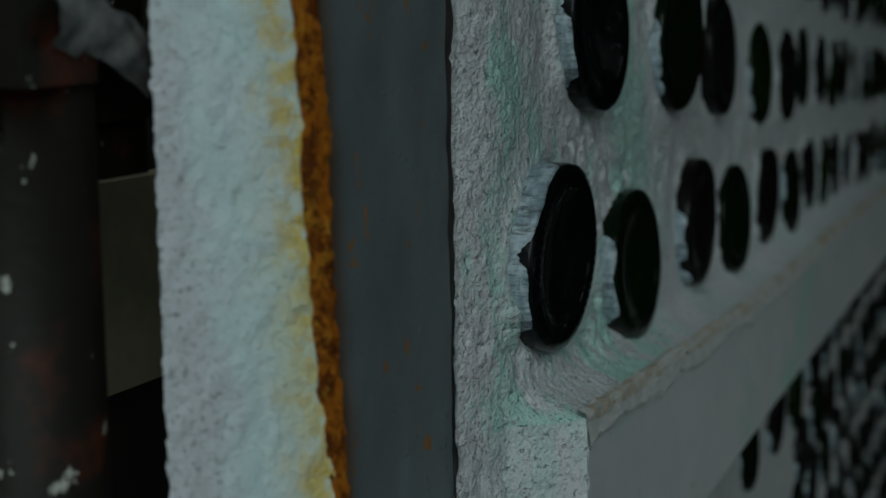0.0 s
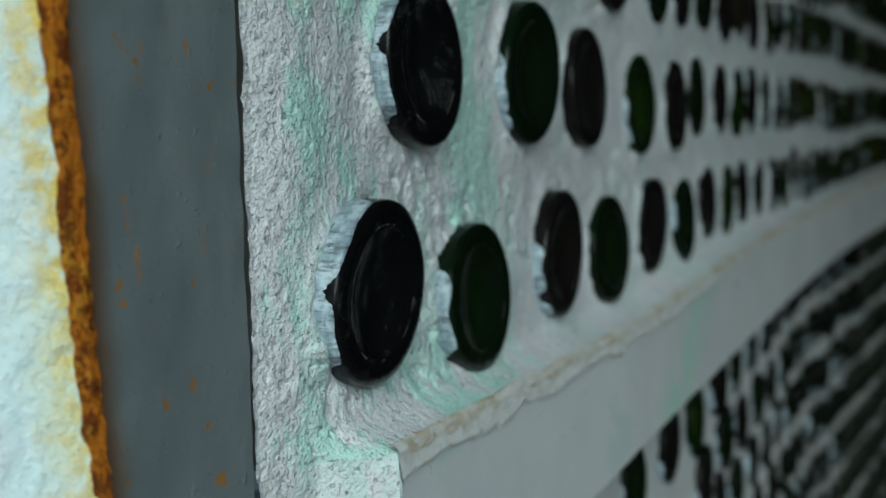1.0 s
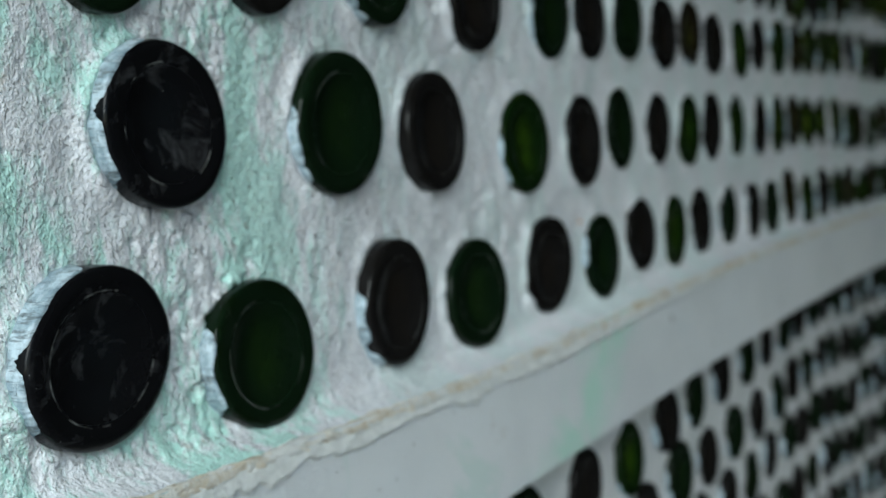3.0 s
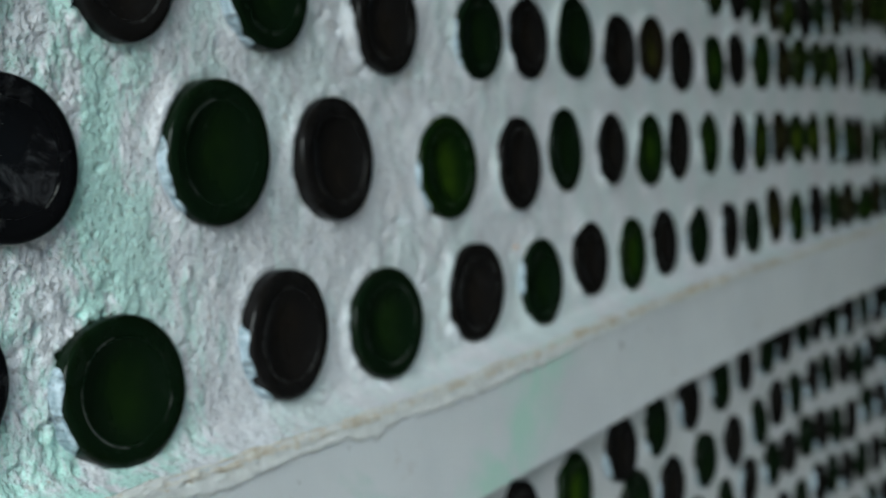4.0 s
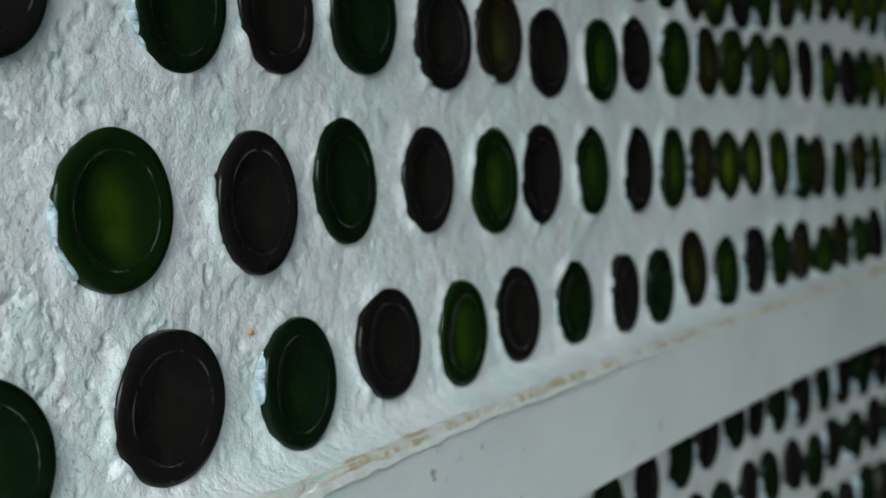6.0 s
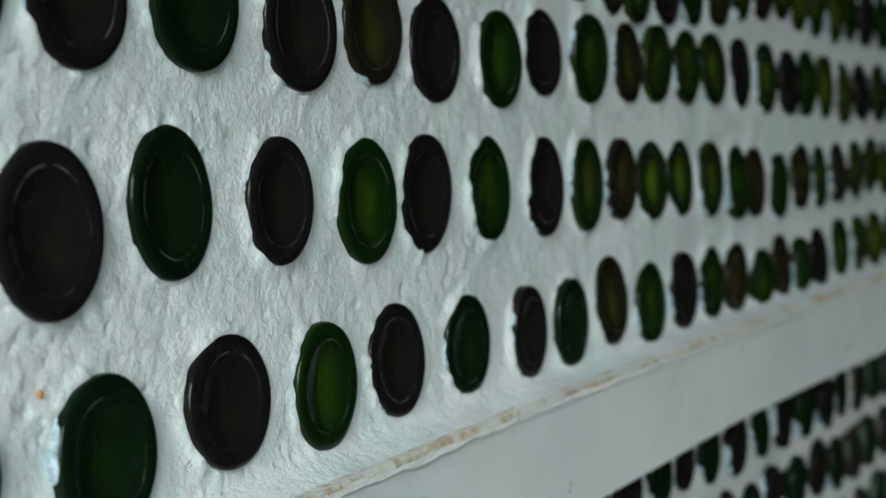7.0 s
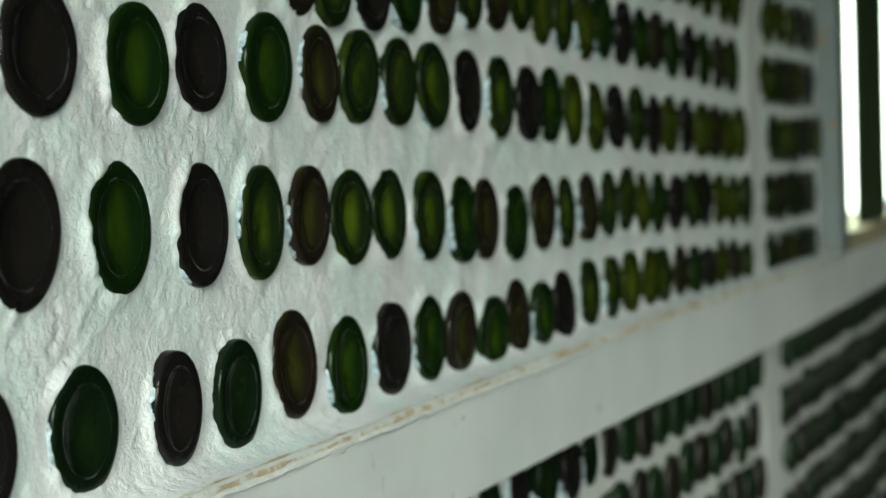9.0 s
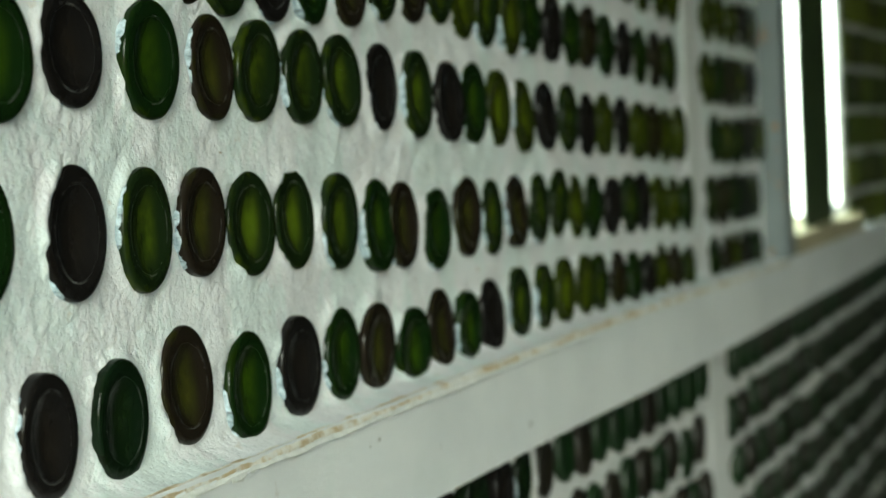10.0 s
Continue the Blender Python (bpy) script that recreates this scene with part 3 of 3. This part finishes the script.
PAINT = paint_material()
HEEL = ((.352, .011), (.365, .0075), (.38, .0055), (.405, .003), (.43, .001), (.46, .002), (.482, .009), (.494, .022), (.5, .05), (.5, .2), (.5, .5))
PUNT = ((.12, .075), (.22, .058), (.30, .034), (.335, .017), (.352, .011))


def turned(name, prof, material, segs, knurl, seed, centre=None):
    """A turned shape about y, of width 1, its base towards -y; slightly out of round."""
    r = random.Random(seed)
    wob = [r.uniform(-.008, .008) for _ in range(6)]
    vs, fs = [], []
    for a, y in prof:
        for s in range(segs):
            t = 2 * math.pi * s / segs
            k = 1 + sum(w * math.cos((i + 2) * t + i) for i, w in enumerate(wob)) * .6
            vs.append((a * k * math.cos(t), y + (-.016 if knurl and .42 < a < .46 and s % 2 else 0), a * k * math.sin(t)))
    for q in range(len(prof) - 1):
        for s in range(segs):
            fs.append((q * segs + s, q * segs + segs + s, q * segs + segs + (s + 1) % segs, q * segs + (s + 1) % segs))
    if centre is not None:
        vs.append((0, centre, 0))
        fs += [(len(vs) - 1, s, (s + 1) % segs) for s in range(segs)]
    me = bpy.data.meshes.new(name)
    me.from_pydata(vs, [], fs)
    me.polygons.foreach_set("use_smooth", [True] * len(fs))
    me.materials.append(material)
    return me


FLANK = ((.5, .34), (.5, .2), (.5, .05), (.494, .022), (.482, .009), (.46, .002), (.43, .001))


def smear_mesh(seed, mid, span, reach):
    """Paint brushed round part of the bottle's side, ragged towards its base."""
    n, m, vs, fs = 84, 8, [], []
    for k in range(n + 1):
        t = mid + span * (k / n - .5)
        edge = max(0.0, math.sin(math.pi * k / n)) ** .6
        p = reach * edge * (.75 + .6 * noise.noise((t * 2.6, seed, 0))) + .05 * noise.noise((t * 9, seed, 3)) + .025 * noise.noise((t * 31, seed, 5))
        p = min(max(p, .02), 1.0)
        for j in range(m):
            q = p * j / (m - 1) * 6
            i = min(int(q), 5)
            ra, y = (FLANK[i][a] + (FLANK[i + 1][a] - FLANK[i][a]) * (q - i) for a in (0, 1))
            lay = .0045 + .003 * noise.noise((t * 20, q, seed)) + .036 * edge * (1 - j / (m - 1)) if j < m - 1 else .001
            vs.append(((ra + lay) * math.cos(t), y - lay, (ra + lay) * math.sin(t)))
    for k in range(n):
        for j in range(m - 1):
            fs.append((k * m + j, k * m + j + 1, k * m + m + j + 1, k * m + m + j))
    me = bpy.data.meshes.new("paint_smear")
    me.from_pydata(vs, [], fs)
    me.polygons.foreach_set("use_smooth", [True] * len(fs))
    me.materials.append(PAINT)
    return me


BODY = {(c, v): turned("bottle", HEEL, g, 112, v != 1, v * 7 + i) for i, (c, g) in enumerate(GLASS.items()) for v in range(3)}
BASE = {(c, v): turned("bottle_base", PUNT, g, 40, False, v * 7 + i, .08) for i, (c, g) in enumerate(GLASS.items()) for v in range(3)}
SMEAR = [smear_mesh(k, math.pi + (k * 1.7 % 1.4 - .2), 1.1 + (k * .53 % 1.1), .44 + (k * .37 % .24)) for k in range(10)]
BRUSHED = [smear_mesh(21, 2.35, 1.6, .72), smear_mesh(22, 3.4, 1.4, .5)]
# one flat tint each, light through the glass mixed into the colour
FAR_GLASS = {c: plain("distant_" + c + "_glass", tint, .5, 8, .4) for c, tint in
             (("g", (.006, .022, .005)), ("h", (.030, .060, .005)), ("b", (.012, .010, .006)), ("o", (.105, .138, .010)), ("n", (.050, .055, .007)), ("p", (.105, .138, .010)), ("k", (.004, .004, .005)))}
FAR = {c: turned("bottle", [PUNT[1]] + [HEEL[i] for i in (0, 4, 6, 8, 10)], g, 14, False, 90 + i, .06) for i, (c, g) in enumerate(GLASS.items())}
SORT = {"g": "dark green glass bottle bottom set in the plaster wall", "b": "dark brown glass bottle bottom set in the plaster wall",
        "h": "bright green glass bottle bottom set in the plaster wall",
        "p": "olive glass bottle bottom set in the plaster wall, coloured lighter as if backlit",
        "o": "olive green glass bottle bottom set in the plaster wall, centre coloured as if backlit", "n": "brownish glass bottle bottom set in the plaster wall, centre coloured olive as if backlit", "k": "large black glass bottle bottom with dried white paint"}


def seat_pose(x, z, w, proud, oval):
    turn = rng.uniform(-14, 14)
    m = (Matrix.Translation(at(x, proud - float(np.interp(x, (0, 5, 9, 13, 18), (.035, .014, .008, .03, .05))) * w, z)) @ pose(0, 0, 0, rng.uniform(-2.5, 2.5), 0, rng.uniform(-2, 2))
         @ Matrix.Diagonal((oval, 1, 1, 1)) @ pose(0, 0, 0, 0, turn, 0) @ Matrix.Diagonal((w * U, w * .7 * U, w * U, 1)))
    return m, radians(turn)


def set_bottles(seats, parent, group, limit):
    """The nearest as things of their own, the rest as one field of bottles for each glass."""
    seats = sorted(seats, key=lambda s: s[0] + .8 * abs(s[1]))
    for k, (x, z, w, c, e) in enumerate(seats[:limit]):
        v = k % 3
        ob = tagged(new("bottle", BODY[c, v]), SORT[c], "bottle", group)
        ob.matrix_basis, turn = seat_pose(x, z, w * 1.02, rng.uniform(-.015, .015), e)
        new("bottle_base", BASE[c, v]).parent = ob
        for me in (BRUSHED if c == "k" else [SMEAR[k * 7 % 10]] if rng.random() < np.interp(x, (0, 8), (.65, .8)) and x < 17 else []):
            sm = new("paint_smear", me)
            sm.parent = ob
            sm.rotation_euler = (0, (0 if c == "k" else rng.uniform(-.4, .4)) - turn, 0)
    rest = {}
    for x, z, w, c, e in seats[limit:]:
        rest.setdefault(c, []).append(seat_pose(x, z, w * 1.02, 0, e)[0])
    for c, poses in rest.items():
        me = FAR[c]
        vv, ff = [tuple(v.co) for v in me.vertices], [tuple(p.vertices) for p in me.polygons]
        V, F = [], []
        for m in poses:
            b = len(V)
            V += [m @ Vector(v) for v in vv]
            F += [tuple(i + b for i in f) for f in ff]
        tagged(link("bottles", V, F, FAR_GLASS[c], parent, True), kind="stuff")


set_bottles(upper, wall, "bottles in the upper wall", 200)
set_bottles(lower, low, "bottles in the lower wall", 95)

# ---- the far end: frame, bright slits, sill, next panel ----
tagged(slab("window_frame", 26.4, 26.95, lambda x: float(lip_z(x)) - .02, 14, -.30, .45, STEEL), "grey painted steel window frame post", kind="structure")
tagged(slab("window_post", 28.9, 31.3, lambda x: float(lip_z(x)) + .3, 14, -.06, -.02, GREEN_FRAME), "dark green narrow window post", kind="structure")
sill = tagged(slab("window_sill", 26.95, 32.8, lambda x: float(lip_z(x)) - .25, lambda x: float(lip_z(x)) + .32, -.29, 2.4, BEIGE), "beige painted window sill block", kind="structure")
next_wall = tagged(new("wall_far"), "plaster wall panel with bottle bottoms beyond the window", kind="structure")
slab("plaster_face", 32.8, FAR_END, lambda x: float(lip_z(x)), 17, .05, .12, PLASTER_LOW, next_wall)
set_bottles(far_panel, next_wall, "far bottles", 0)
tagged(slab("pilaster", 22.4, 22.95, lambda x: float(lip_z(x)), 14, .02, .4, PLASTER_LOW), "narrow plaster strip between bottle fields", kind="structure")
tagged(slab("pilaster", 23.05, 23.86, -13.9, lambda x: float(band_z(x)), .04, .4, PLASTER_LOW), "narrow plaster strip between bottle fields", kind="structure")

# ---- doorway at the near end ----
door = tagged(new("door_latch"), "dark brown iron pipe latch with paint flecks in the doorway", "latch")
bm = bmesh.new()
bmesh.ops.create_cone(bm, cap_ends=True, segments=36, radius1=.385 * U, radius2=.375 * U, depth=5.2 * U, matrix=Matrix.Translation(wp(-7.48, 1.45, -1.15)))
part("pipe", bm, DARK_IRON, door, smooth=True)
box("bracket", wp(-7.3, 1.25, .93), wp(-6.2, 1.62, 1.86), DARK_IRON, door, .026)
box("sleeve", wp(-8.2, 1.05, 1.2), wp(-7.15, 1.75, 2.6), DARK_IRON, door, .02)
bm = bmesh.new()
bmesh.ops.create_grid(bm, x_segments=40, y_segments=12, size=1)
for v in bm.verts:
    u, w = v.co.x, v.co.y
    wav = noise.noise((u * 3, w * 2, 4.0))
    v.co = wp(-7.35 + .42 * u + .05 * w, 1.03 - .05 * (1 - w * w) - .02 * wav, 1.66 - .12 * u + (.13 + .04 * wav) * w - .08 * u * u)
part("cap", bm, PAINT_CAP, door, "thick smear of grey-white paint", True)
tagged(box("door_jamb", wp(-5.62, 2.2, -.48), wp(-4.2, 2.4, .77), CREAM), "cream painted wooden panel in the dark doorway", kind="structure")
# added dark sheet: the shade inside the doorway as plain colour
back = tagged(box("doorway_backing", wp(-16, 2.42, -13.9), wp(-4.4, 2.7, 14), DARK_BACK), "dark sheet standing in for the shaded inside of the doorway", kind="structure")

# ---- unseen wall and roof added to dim the far wall, and an end wall to close the view ----
tagged(box("unseen_wall", (-.6, -2.4, 0), (16.2, -2.2, 2.9), SHADE), kind="structure")
unseen_roof = tagged(box("unseen_roof", (-1.6, -3.4, 2.8), (15.5, 2.2, 2.95), SHADE), kind="structure")
end_wall = tagged(box("wall_end_far", (15.3, -3.2, 0), (15.5, 2.2, 2.9), PLASTER_LOW), "plaster end wall set with rows of bottle bottoms", kind="structure")
V, F, C = [], [], []
vv, ff = [tuple(v.co) for v in FAR["b"].vertices], [tuple(p.vertices) for p in FAR["b"].polygons]
for row in range(17):
    for k in range(34):
        m = Matrix.Translation((15.3, -1.2 + .078 * k + .04 * (row % 2), Z0 + (row - 8.3) * .078)) @ pose(0, 0, 0, 0, 0, -90) @ Matrix.Diagonal((.055, .03, .055, 1))
        b = len(V)
        V += [m @ Vector(v) for v in vv]
        F += [tuple(i + b for i in f) for f in ff]
tagged(link("bottles", V, F, FAR_GLASS["b"], end_wall, True), kind="stuff")
GLOW = bpy.data.materials.new("bright_sky_backdrop")
GLOW.use_nodes = True
gn = GLOW.node_tree.nodes["Principled BSDF"].inputs
gn["Emission Color"].default_value, gn["Emission Strength"].default_value = (.93, 1, .95, 1), 3.0
backdrop = tagged(slab("backdrop", 26.5, 70, -1.5, 14, 3.2, 3.3, GLOW), "bright white daylight beyond the window", kind="structure")
